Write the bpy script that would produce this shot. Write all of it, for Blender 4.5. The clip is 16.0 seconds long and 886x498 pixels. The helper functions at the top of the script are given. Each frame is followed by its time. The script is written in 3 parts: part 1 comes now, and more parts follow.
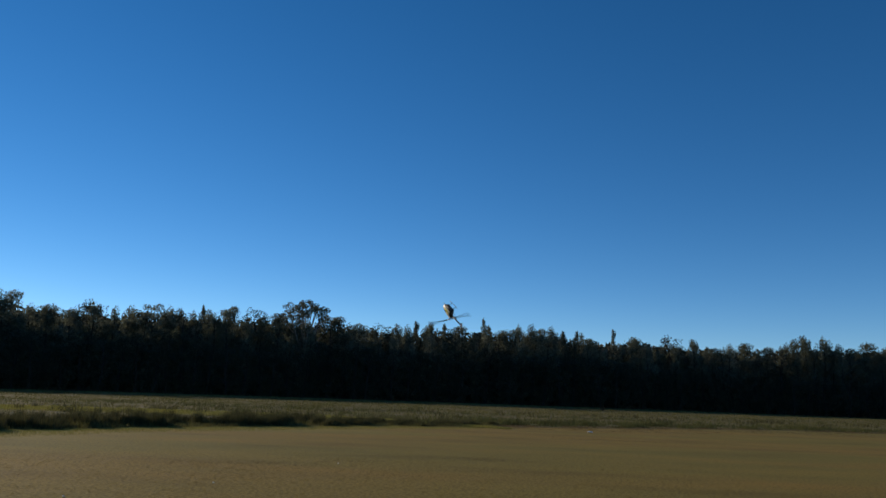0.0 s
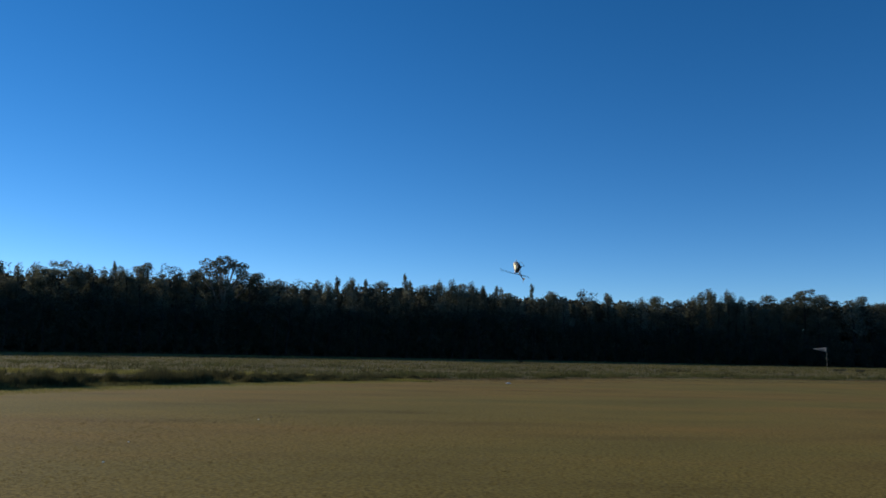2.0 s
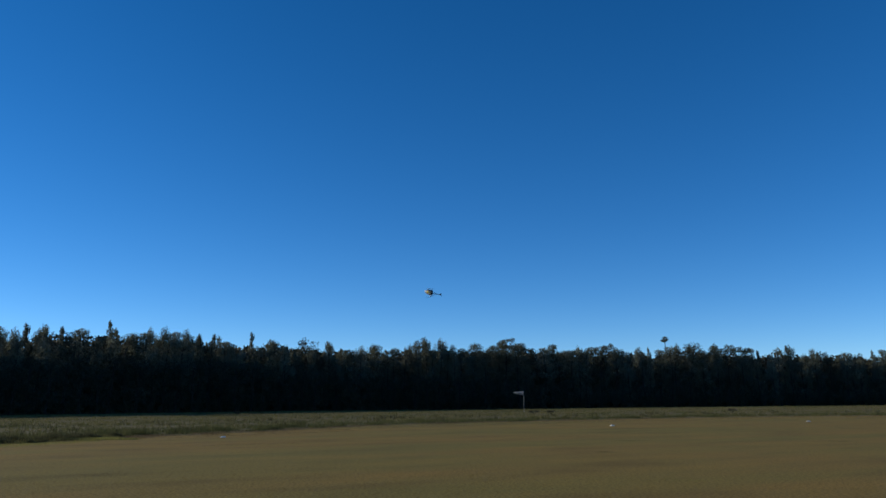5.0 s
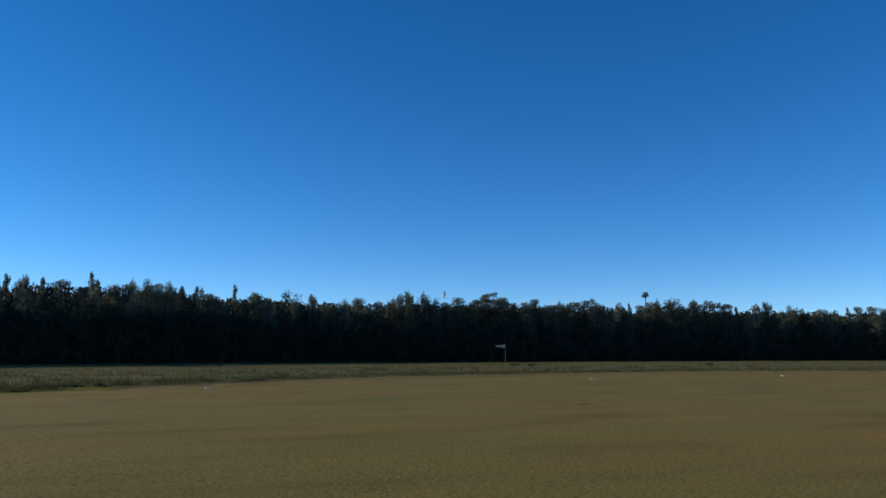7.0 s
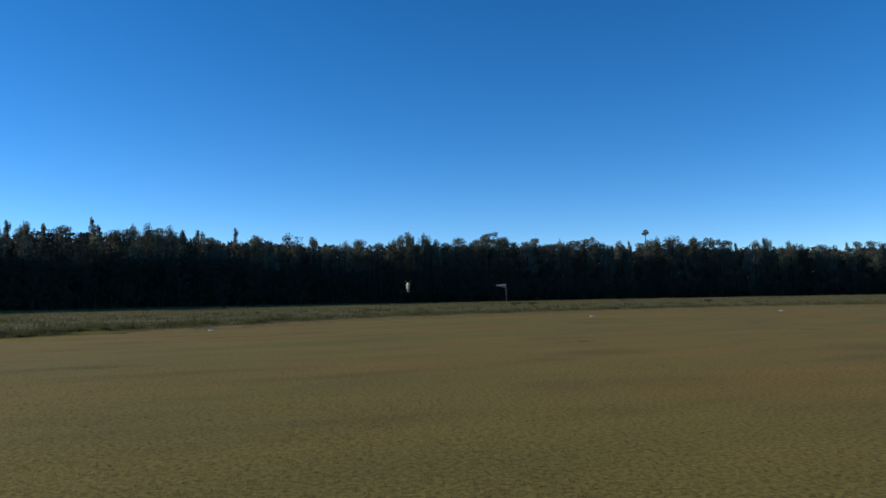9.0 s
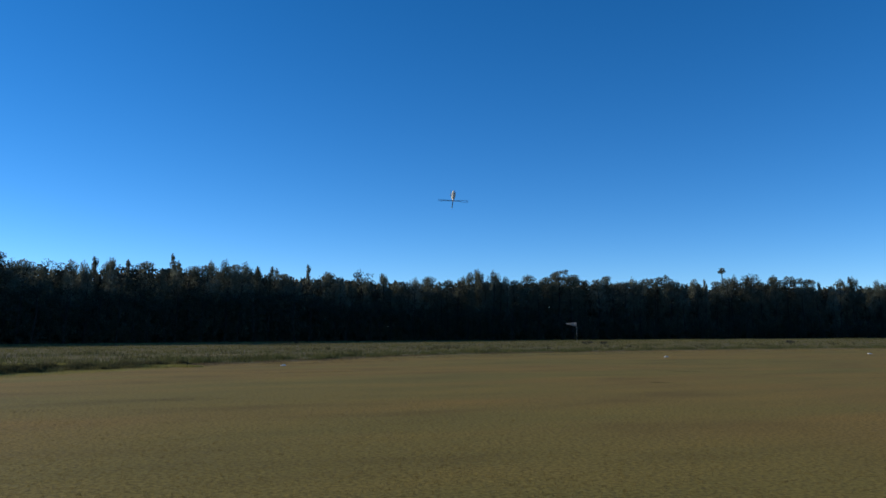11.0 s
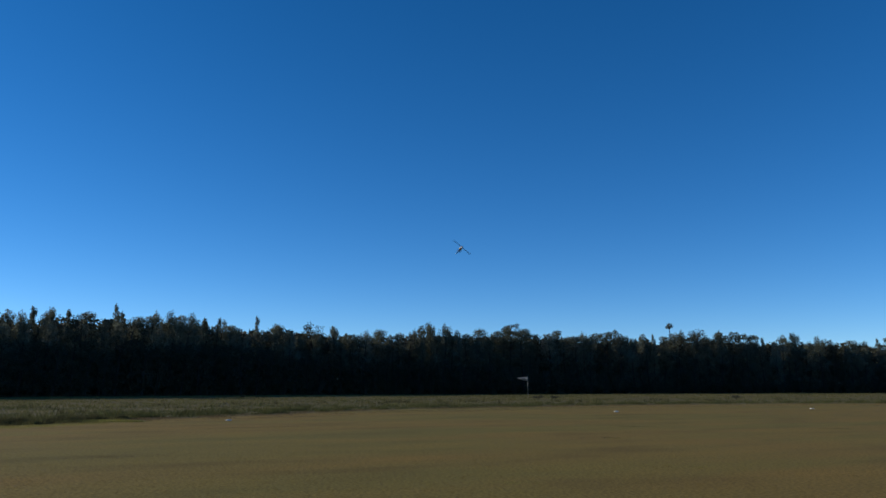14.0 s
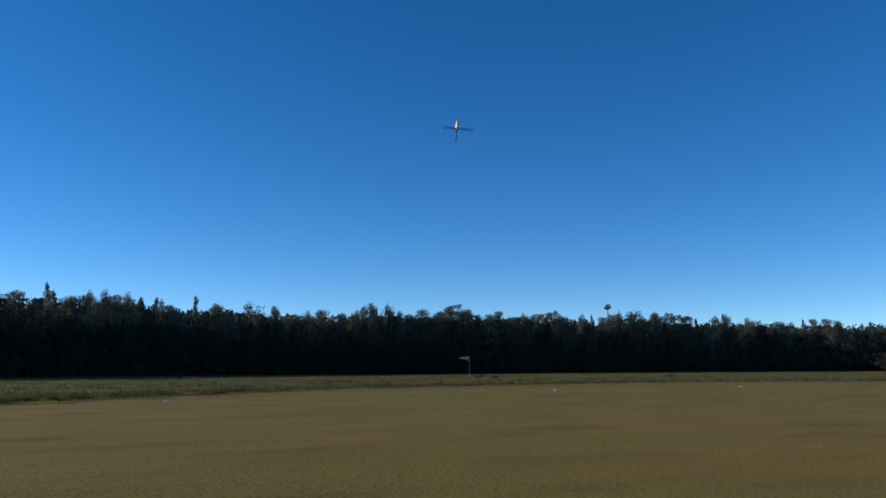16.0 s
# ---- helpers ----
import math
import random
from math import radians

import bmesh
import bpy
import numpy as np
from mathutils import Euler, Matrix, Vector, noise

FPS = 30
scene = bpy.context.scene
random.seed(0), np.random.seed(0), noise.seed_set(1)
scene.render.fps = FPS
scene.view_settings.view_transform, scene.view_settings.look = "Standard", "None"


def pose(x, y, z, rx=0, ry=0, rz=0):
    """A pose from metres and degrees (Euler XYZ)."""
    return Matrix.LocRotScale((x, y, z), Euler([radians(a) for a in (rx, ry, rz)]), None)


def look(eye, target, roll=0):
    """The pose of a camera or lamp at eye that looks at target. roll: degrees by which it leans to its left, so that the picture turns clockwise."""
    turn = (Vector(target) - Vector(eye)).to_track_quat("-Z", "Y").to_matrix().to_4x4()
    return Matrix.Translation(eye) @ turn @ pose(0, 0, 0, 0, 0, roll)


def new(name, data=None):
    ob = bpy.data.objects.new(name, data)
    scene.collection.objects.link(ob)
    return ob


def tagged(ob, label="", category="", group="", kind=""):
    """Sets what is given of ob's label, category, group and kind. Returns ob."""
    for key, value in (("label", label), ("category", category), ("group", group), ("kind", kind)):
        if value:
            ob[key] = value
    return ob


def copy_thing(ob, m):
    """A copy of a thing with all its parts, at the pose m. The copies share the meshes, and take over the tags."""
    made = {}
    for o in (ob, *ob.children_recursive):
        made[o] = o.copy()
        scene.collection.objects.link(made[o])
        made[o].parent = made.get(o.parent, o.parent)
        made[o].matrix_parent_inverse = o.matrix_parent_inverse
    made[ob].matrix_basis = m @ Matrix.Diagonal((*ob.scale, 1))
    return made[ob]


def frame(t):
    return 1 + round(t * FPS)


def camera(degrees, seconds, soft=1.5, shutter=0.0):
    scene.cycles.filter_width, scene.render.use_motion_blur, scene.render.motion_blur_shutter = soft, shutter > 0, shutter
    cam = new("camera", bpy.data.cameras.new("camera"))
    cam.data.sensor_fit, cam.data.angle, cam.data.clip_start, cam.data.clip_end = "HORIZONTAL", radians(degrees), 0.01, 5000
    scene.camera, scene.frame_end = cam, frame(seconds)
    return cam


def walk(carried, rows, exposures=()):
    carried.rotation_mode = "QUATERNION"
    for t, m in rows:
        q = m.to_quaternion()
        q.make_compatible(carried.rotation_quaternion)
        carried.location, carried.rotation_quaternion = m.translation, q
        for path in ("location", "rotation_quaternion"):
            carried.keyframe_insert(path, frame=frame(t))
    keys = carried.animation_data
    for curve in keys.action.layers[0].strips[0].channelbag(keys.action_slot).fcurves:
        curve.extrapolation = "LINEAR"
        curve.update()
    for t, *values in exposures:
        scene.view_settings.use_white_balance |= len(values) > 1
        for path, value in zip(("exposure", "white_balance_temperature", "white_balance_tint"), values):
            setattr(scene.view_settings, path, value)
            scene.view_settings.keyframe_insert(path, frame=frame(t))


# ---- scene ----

# A model helicopter is flown over a mown airfield with a wood behind it.
# Bearings are in degrees clockwise from +Y, seen from the eye at EYE metres over the field.
EYE = 1.6
cam = camera(60.68, 16.0, soft=1.5, shutter=0.2)
walk(cam, [(t, pose(0, 0, EYE, 90 + pitch, roll, yaw)) for t, yaw, pitch, roll in (
    (0.0, -0.13, 10.88, -2.17), (0.5, 0.53, 10.19, -2.43), (1.0, -0.42, 9.42, -2.25), (1.5, -1.29, 8.42, -2.02),
    (2.0, -6.01, 7.69, -1.3), (2.5, -10.95, 8.43, -0.73), (3.0, -16.29, 10.07, -0.23), (3.5, -20.4, 11.58, -0.01),
    (4.0, -24.18, 12.26, 0.32), (4.2, -25.28, 12.31, 0.16), (6.5, -27.52, 9.06, 0.04), (7.0, -28.0, 8.04, 0.0),
    (7.5, -28.43, 6.91, 0.26), (8.0, -28.55, 5.21, 0.49), (8.5, -28.54, 4.14, 0.74), (9.0, -27.91, 3.54, 0.8),
    (9.2, -27.45, 3.38, 0.7), (11.3, -22.41, 7.4, 0.14), (11.5, -22.47, 8.16, 0.13), (12.0, -22.79, 10.73, 0.37),
    (12.5, -23.39, 14.12, 0.29), (13.0, -23.75, 15.54, -0.07), (13.5, -23.98, 12.63, -0.17), (14.0, -26.38, 10.41, -0.03),
    (14.5, -28.25, 8.89, -0.41), (15.0, -29.24, 7.72, -0.68), (15.5, -29.98, 7.13, -0.44), (16.0, -30.7, 8.93, 0.13))],
    exposures=((0.0, -0.17, 7250, 10), (1.5, -0.1, 7000, 10), (2.5, -0.02, 6450, 10), (4.0, -0.04, 6250, 10), (6.5, 0.05, 6250, 10), (9.0, 0.22, 6300, 10),
               (11.5, 0.15, 6250, 10), (13.0, -0.08, 6250, 10), (14.5, 0.03, 6400, 10), (16.0, 0.12, 6500, 10)))

# ---- light ----
SUN_AZ, SUN_EL = -54.0, 16.0
world = bpy.data.worlds.new("sky")
scene.world = world
world.use_nodes = True
wn = world.node_tree
sky = wn.nodes.new("ShaderNodeTexSky")
sky.sky_type = "NISHITA"
sky.sun_disc = False
sky.sun_elevation, sky.sun_rotation = radians(SUN_EL), radians(SUN_AZ)
sky.air_density, sky.dust_density, sky.ozone_density, sky.altitude = 0.60, 0.0, 3.0, 0
clear = wn.nodes.new("ShaderNodeHueSaturation")
clear.inputs["Saturation"].default_value, clear.inputs["Hue"].default_value = 1.25, 0.502
wn.links.new(sky.outputs["Color"], clear.inputs["Color"])
wn.links.new(clear.outputs["Color"], wn.nodes["Background"].inputs["Color"])
wn.nodes["Background"].inputs["Strength"].default_value = 0.145
sun = new("sun", bpy.data.lights.new("sun", "SUN"))
sun.data.energy, sun.data.angle, sun.data.color = 4.3, radians(0.5), (1.0, 0.88, 0.70)
a, e = radians(SUN_AZ), radians(SUN_EL)
sun.matrix_world = look((0, 0, 0), (-math.sin(a) * math.cos(e), -math.cos(a) * math.cos(e), -math.sin(e)))


# ---- materials ----
def material(name, colours, scale=4.0, detail_scale=40.0, rough=0.8, metal=0.0, bump=0.3, island=0.0, obj=0.0, stretch=(1, 1, 1), bump_distance=0.02, spec=0.5, through_light=0.0):
    """Noise at two scales mixes the colours; island and obj shift the mix piece by piece and thing by thing."""
    mat = bpy.data.materials.new(name)
    mat.use_nodes = True
    nt = mat.node_tree
    N, L = nt.nodes, nt.links
    bsdf = N["Principled BSDF"]
    bsdf.inputs["Roughness"].default_value = rough
    bsdf.inputs["Metallic"].default_value = metal
    bsdf.inputs["Specular IOR Level"].default_value = spec
    co = N.new("ShaderNodeTexCoord")
    mp = N.new("ShaderNodeMapping")
    mp.inputs["Scale"].default_value = stretch
    L.new(co.outputs["Object"], mp.inputs["Vector"])
    big, fine = N.new("ShaderNodeTexNoise"), N.new("ShaderNodeTexNoise")
    for n, s in ((big, scale), (fine, detail_scale)):
        n.inputs["Scale"].default_value = s
        n.inputs["Detail"].default_value = 5
        L.new(mp.outputs["Vector"], n.inputs["Vector"])
    total = N.new("ShaderNodeMath")
    total.operation = "MULTIPLY_ADD"
    L.new(fine.outputs["Fac"], total.inputs[0])
    total.inputs[1].default_value = 0.5
    L.new(big.outputs["Fac"], total.inputs[2])
    last = total
    geo, inf = N.new("ShaderNodeNewGeometry"), N.new("ShaderNodeObjectInfo")
    for src, amount in ((geo.outputs["Random Per Island"], island), (inf.outputs["Random"], obj)):
        if amount:
            add = N.new("ShaderNodeMath")
            add.operation = "MULTIPLY_ADD"
            L.new(src, add.inputs[0])
            add.inputs[1].default_value = amount
            L.new(last.outputs[0], add.inputs[2])
            last = add
    ramp = N.new("ShaderNodeValToRGB")
    shift = (island + obj) / 2
    els = ramp.color_ramp.elements
    while len(els) < len(colours):
        els.new(0.5)
    for i, c in enumerate(colours):
        els[i].position = min(1, max(0, 0.5 + (i / max(1, len(colours) - 1) - 0.5) * (0.45 + shift)))
        els[i].color = (*c, 1)
    sub = N.new("ShaderNodeMath")
    sub.operation = "SUBTRACT"
    L.new(last.outputs[0], sub.inputs[0])
    sub.inputs[1].default_value = 0.25 + shift
    L.new(sub.outputs[0], ramp.inputs["Fac"])
    L.new(ramp.outputs["Color"], bsdf.inputs["Base Color"])
    if through_light:
        thin, both = N.new("ShaderNodeBsdfTranslucent"), N.new("ShaderNodeMixShader")
        both.inputs[0].default_value = through_light
        L.new(ramp.outputs["Color"], thin.inputs["Color"])
        L.new(bsdf.outputs[0], both.inputs[1])
        L.new(thin.outputs[0], both.inputs[2])
        L.new(both.outputs[0], N["Material Output"].inputs["Surface"])
    if bump:
        b = N.new("ShaderNodeBump")
        b.inputs["Strength"].default_value = bump
        b.inputs["Distance"].default_value = bump_distance
        L.new(fine.outputs["Fac"], b.inputs["Height"])
        L.new(b.outputs["Normal"], bsdf.inputs["Normal"])
    return mat


def turf_material():
    """Mown turf: broad streaky patches, smaller blotches, and a fine clumpy grain."""
    mat = bpy.data.materials.new("mown_turf")
    mat.use_nodes = True
    N, L = mat.node_tree.nodes, mat.node_tree.links
    bsdf = N["Principled BSDF"]
    bsdf.inputs["Roughness"].default_value, bsdf.inputs["Specular IOR Level"].default_value = 0.95, 0.1
    co = N.new("ShaderNodeTexCoord")

    def noisy(scale, stretch, detail):
        mp, n = N.new("ShaderNodeMapping"), N.new("ShaderNodeTexNoise")
        mp.inputs["Scale"].default_value = stretch
        mp.inputs["Rotation"].default_value = (0, 0, 0.35)
        n.inputs["Scale"].default_value, n.inputs["Detail"].default_value = scale, detail
        L.new(co.outputs["Object"], mp.inputs["Vector"])
        L.new(mp.outputs["Vector"], n.inputs["Vector"])
        return n.outputs["Fac"]

    def ramp(fac, *stops):
        r = N.new("ShaderNodeValToRGB")
        while len(r.color_ramp.elements) < len(stops):
            r.color_ramp.elements.new(0.5)
        for el, (at, c) in zip(r.color_ramp.elements, stops):
            el.position, el.color = at, (*c, 1)
        L.new(fac, r.inputs["Fac"])
        return r.outputs["Color"]

    def mix(kind, fac, one, two):
        m = N.new("ShaderNodeMix")
        m.data_type, m.blend_type = "RGBA", kind
        if isinstance(fac, float):
            m.inputs[0].default_value = fac
        else:
            L.new(fac, m.inputs[0])
        L.new(one, m.inputs[6])
        L.new(two, m.inputs[7])
        return m.outputs[2]

    broad = ramp(noisy(0.045, (0.55, 1.9, 1), 4), (0.34, (0.184, 0.150, 0.034)), (0.45, (0.214, 0.160, 0.036)), (0.53, (0.236, 0.155, 0.036)), (0.61, (0.224, 0.170, 0.037)), (0.70, (0.199, 0.162, 0.036)))
    blotch = ramp(noisy(0.33, (0.6, 1.5, 1), 5), (0.30, (0.80, 0.78, 0.78)), (0.46, (0.98, 0.98, 0.98)), (0.6, (1.06, 1.03, 1.0)), (0.7, (1.14, 1.09, 1.03)))
    grain_fac = noisy(17.0, (1, 1, 1), 3)
    grain = ramp(grain_fac, (0.33, (0.55, 0.53, 0.52)), (0.5, (1, 1, 1)), (0.68, (1.3, 1.28, 1.24)))
    L.new(mix("MULTIPLY", 1.0, mix("MULTIPLY", 1.0, broad, blotch), grain), bsdf.inputs["Base Color"])
    bump = N.new("ShaderNodeBump")
    bump.inputs["Strength"].default_value, bump.inputs["Distance"].default_value = 0.35, 0.02
    L.new(grain_fac, bump.inputs["Height"])
    L.new(bump.outputs["Normal"], bsdf.inputs["Normal"])
    return mat


MOWN = turf_material()
ROUGH = material("rough_ground", ((0.085, 0.072, 0.030), (0.125, 0.103, 0.042), (0.17, 0.135, 0.058)), 0.08, 2.0, 0.95, bump=0.8, bump_distance=0.1, stretch=(0.6, 1.6, 1), spec=0.1)
BLADE = material("short_grass", ((0.138, 0.096, 0.032), (0.190, 0.131, 0.042), (0.235, 0.164, 0.054), (0.172, 0.129, 0.040)), 0.2, 5.0, 0.8, bump=0, island=0.6, spec=0.2, through_light=0.35)
STRAW = material("long_grass", ((0.096, 0.089, 0.029), (0.13, 0.119, 0.040), (0.168, 0.148, 0.053)), 0.06, 1.0, 0.8, bump=0, island=0.15, spec=0.2, through_light=0.35)
GREEN = material("green_long_grass", ((0.058, 0.064, 0.020), (0.088, 0.092, 0.029), (0.13, 0.124, 0.042)), 0.08, 1.2, 0.8, bump=0, island=0.3, spec=0.2, through_light=0.35)
PALE = material("pale_yellow_grass", ((0.19, 0.18, 0.045), (0.25, 0.228, 0.058), (0.31, 0.27, 0.08)), 0.1, 1.2, 0.8, bump=0, island=0.4, spec=0.2, through_light=0.35)
BRACKEN = material("dead_bracken", ((0.035, 0.021, 0.011), (0.06, 0.037, 0.019), (0.095, 0.062, 0.032)), 0.2, 1.5, 0.9, bump=0, island=0.4, spec=0.1, through_light=0.2)
RUSSET = material("russet_dry_grass", ((0.10, 0.072, 0.034), (0.15, 0.105, 0.05), (0.20, 0.145, 0.07)), 0.15, 1.5, 0.85, bump=0, island=0.5, spec=0.2, through_light=0.3)
SEDGE = material("sedge", ((0.032, 0.034, 0.014), (0.058, 0.058, 0.023), (0.115, 0.103, 0.044)), 0.15, 1.5, 0.8, bump=0, island=0.5, spec=0.2, through_light=0.4)
LEAF = material("grey_green_leaves", ((0.080, 0.088, 0.060), (0.130, 0.143, 0.102), (0.20, 0.215, 0.165)), 0.3, 1.5, 0.8, bump=0, island=0.2, obj=0.5, spec=0.15, through_light=0.5)
# dark foliage; its colour also carries the shade of the wood's lower half
LEAF_DARK_SHADE = material("dark_shade_leaves", ((0.023, 0.026, 0.014), (0.040, 0.042, 0.024), (0.065, 0.065, 0.04)), 0.3, 1.5, 0.75, bump=0, island=0.35, obj=0.3, spec=0.3, through_light=0.15)
LEAF_PALE = material("pale_gum_leaves", ((0.07, 0.078, 0.05), (0.12, 0.124, 0.085), (0.18, 0.175, 0.125)), 0.3, 1.5, 0.6, bump=0, island=0.4, obj=0.2, spec=0.3, through_light=0.3)
BARK = material("dark_bark", ((0.010, 0.009, 0.007), (0.018, 0.015, 0.012), (0.032, 0.027, 0.022)), 0.8, 9.0, 0.9, bump=0.7, obj=0.2)
BARK_PALE = material("pale_gum_bark", ((0.10, 0.08, 0.06), (0.18, 0.155, 0.125), (0.28, 0.25, 0.21)), 0.8, 6.0, 0.8, bump=0.4)
WHITE = material("white_paint", ((0.72, 0.70, 0.66), (0.80, 0.79, 0.76), (0.84, 0.83, 0.80)), 3, 40, 0.45, bump=0.05)
PLASTIC = material("weathered_white_plastic", ((0.62, 0.60, 0.56), (0.75, 0.74, 0.70), (0.82, 0.81, 0.78)), 6, 50, 0.5, bump=0.1)
STEEL = material("galvanised_steel", ((0.42, 0.43, 0.44), (0.52, 0.53, 0.54), (0.60, 0.61, 0.62)), 4, 40, 0.45, 0.8, bump=0.1)
POLE = material("weathered_pole_paint", ((0.34, 0.33, 0.31), (0.42, 0.41, 0.38), (0.48, 0.47, 0.44)), 3, 40, 0.6, bump=0.1)
CLOTH = material("faded_windsock_cloth", ((0.28, 0.28, 0.29), (0.36, 0.36, 0.36), (0.44, 0.44, 0.43)), 3, 60, 0.9, bump=0.3, through_light=0.3)
CREAM = material("pale_cream_canopy_paint", ((0.40, 0.39, 0.34), (0.47, 0.46, 0.41), (0.53, 0.52, 0.47)), 6, 60, 0.4, bump=0.02)
GREY = material("grey_nylon", ((0.16, 0.16, 0.16), (0.22, 0.22, 0.22)), 8, 80, 0.5, bump=0.05)
YELLOW = material("yellow_gloss_paint", ((0.60, 0.48, 0.05), (0.70, 0.58, 0.08), (0.76, 0.64, 0.12)), 5, 60, 0.25, bump=0.02)
CARBON = material("carbon_fibre", ((0.012, 0.012, 0.013), (0.02, 0.02, 0.022), (0.035, 0.035, 0.038)), 20, 200, 0.6, bump=0.05)
TINT = material("dark_canopy_window", ((0.01, 0.011, 0.014), (0.016, 0.017, 0.02)), 5, 50, 0.12, bump=0)
ALLOY = material("bright_alloy", ((0.65, 0.65, 0.66), (0.75, 0.75, 0.76)), 20, 100, 0.5, 1.0, bump=0.02)
STONE = material("pale_stone", ((0.72, 0.66, 0.52), (0.84, 0.79, 0.66)), 30, 200, 0.7, bump=0.2)


# ---- building helpers ----
def mesh_of(name, verts, faces, mat, smooth=False):
    me = bpy.data.meshes.new(name)
    me.from_pydata([tuple(v) for v in np.asarray(verts, float).tolist()], [], [tuple(f) for f in (faces.tolist() if hasattr(faces, "tolist") else faces)])
    me.materials.append(mat)
    if smooth:
        me.polygons.foreach_set("use_smooth", [True] * len(me.polygons))
    me.update()
    return me


def put(name, me, parent=None, label="", m=None):
    ob = new(name, me)
    if parent is not None:
        ob.parent = parent
    if m is not None:
        ob.matrix_local = m
    return tagged(ob, label)


def part(name, bm, mat, parent, label="", smooth=True):
    me = bpy.data.meshes.new(name)
    bmesh.ops.recalc_face_normals(bm, faces=bm.faces)
    bm.to_mesh(me)
    bm.free()
    me.materials.append(mat)
    if smooth:
        me.polygons.foreach_set("use_smooth", [True] * len(me.polygons))
    return put(name, me, parent, label)


def tube(bm, path, radii, sides=8, cap=True):
    """A round tube along a path of points with a radius at each."""
    rings = []
    pts = [Vector(p) for p in path]
    for i, p in enumerate(pts):
        d = (pts[min(i + 1, len(pts) - 1)] - pts[max(i - 1, 0)]).normalized()
        s = d.cross(Vector((0.31, 0.17, 0.93)) if abs(d.z) < 0.9 else Vector((1, 0.1, 0))).normalized()
        q = d.cross(s)
        rings.append([bm.verts.new(p + float(radii[i]) * (math.cos(k * math.tau / sides) * s + math.sin(k * math.tau / sides) * q)) for k in range(sides)])
    for u, v in zip(rings, rings[1:]):
        for k in range(sides):
            bm.faces.new((u[k], u[(k + 1) % sides], v[(k + 1) % sides], v[k]))
    if cap:
        bm.faces.new(rings[0][::-1])
        bm.faces.new(rings[-1])
    return rings


def box(bm, sx, sy, sz, m=Matrix(), bevel=0.0):
    r = bmesh.ops.create_cube(bm, size=1, matrix=m @ Matrix.Diagonal((sx, sy, sz, 1)))
    if bevel:
        edges = {e for v in r["verts"] for e in v.link_edges}
        bmesh.ops.bevel(bm, geom=list(edges), offset=bevel, segments=2, affect="EDGES")


# ---- the lie of the land ----
AZ_EDGE = ((-180, 60), (-60, 22), (-45, 23.5), (-29, 27), (-23, 29.5), (-15, 32), (0, 38.8), (6, 43), (13, 46.5), (24, 60), (32, 66), (41, 77), (50, 88), (58, 96), (75, 104), (120, 90), (180, 60))
AZ_WOOD = ((-180, 190), (-60, 150), (-25, 143), (0, 152), (18, 174), (31, 178), (45, 196), (51, 211), (60, 224), (80, 250), (180, 190))
AZ_RISE = ((-180, 0), (-45, -0.3), (-30, -0.2), (-15, -0.02), (0, 0.05), (12, 0.06), (30, 0.12), (47, 0.35), (60, 0.42), (180, 0))


def at_az(table, az):
    xs, ys = [r[0] for r in table], [r[1] for r in table]
    fine = np.arange(-180, 181, 1.0)
    ys = np.convolve(np.pad(np.interp(fine, xs, ys), 4, mode="edge"), np.ones(9) / 9, "valid")
    return np.interp(az, fine, ys)


def land(az, r):
    """Height of the ground at a bearing and distance."""
    edge, wood = at_az(AZ_EDGE, az), at_az(AZ_WOOD, az)
    u = np.clip((r - edge) / (wood - edge), 0, 1)
    far = np.clip(1 - (r - wood) / 400, 0, 1)
    return at_az(AZ_RISE, az) * (u * u * (3 - 2 * u)) * far


def spot(az, r, dz=0.0):
    a = radians(az)
    return Vector((r * math.sin(a), r * math.cos(a), float(land(az, r)) + dz))


def build_ground():
    azs = np.arange(-180, 180, 2.0)
    inner = np.concatenate((np.linspace(0.04, 0.4, 8), np.linspace(0.5, 1, 10)))
    outer = np.concatenate((np.linspace(0, 1, 16)[1:], [1.1, 1.4, 2.5, 8, 25]))
    verts, faces, mats = [(0, 0, 0)], [], []
    rows = []
    for k in inner:
        rows.append(k * at_az(AZ_EDGE, azs))
    for k in outer:
        rows.append(at_az(AZ_EDGE, azs) + k * (at_az(AZ_WOOD, azs) - at_az(AZ_EDGE, azs)))
    n = len(azs)
    for i, rr in enumerate(rows):
        for a, r in zip(azs, rr):
            v = spot(a, r)
            if len(inner) < i < len(rows) - 6:
                v.z += 0.05 * noise.noise(v * 0.12)
            verts.append(v)
    for j in range(n):
        faces.append((0, 1 + (j + 1) % n, 1 + j))
        mats.append(0)
    for i in range(len(rows) - 1):
        for j in range(n):
            p, q = 1 + i * n, 1 + (i + 1) * n
            faces.append((p + j, p + (j + 1) % n, q + (j + 1) % n, q + j))
            mats.append(0 if i < len(inner) - 1 else 1)
    me = mesh_of("ground", verts, faces, MOWN, True)
    me.materials.append(ROUGH)
    me.polygons.foreach_set("material_index", mats)
    tagged(new("ground", me), "mown yellow-brown airfield turf running into rough grassland", "ground", kind="structure")


build_ground()


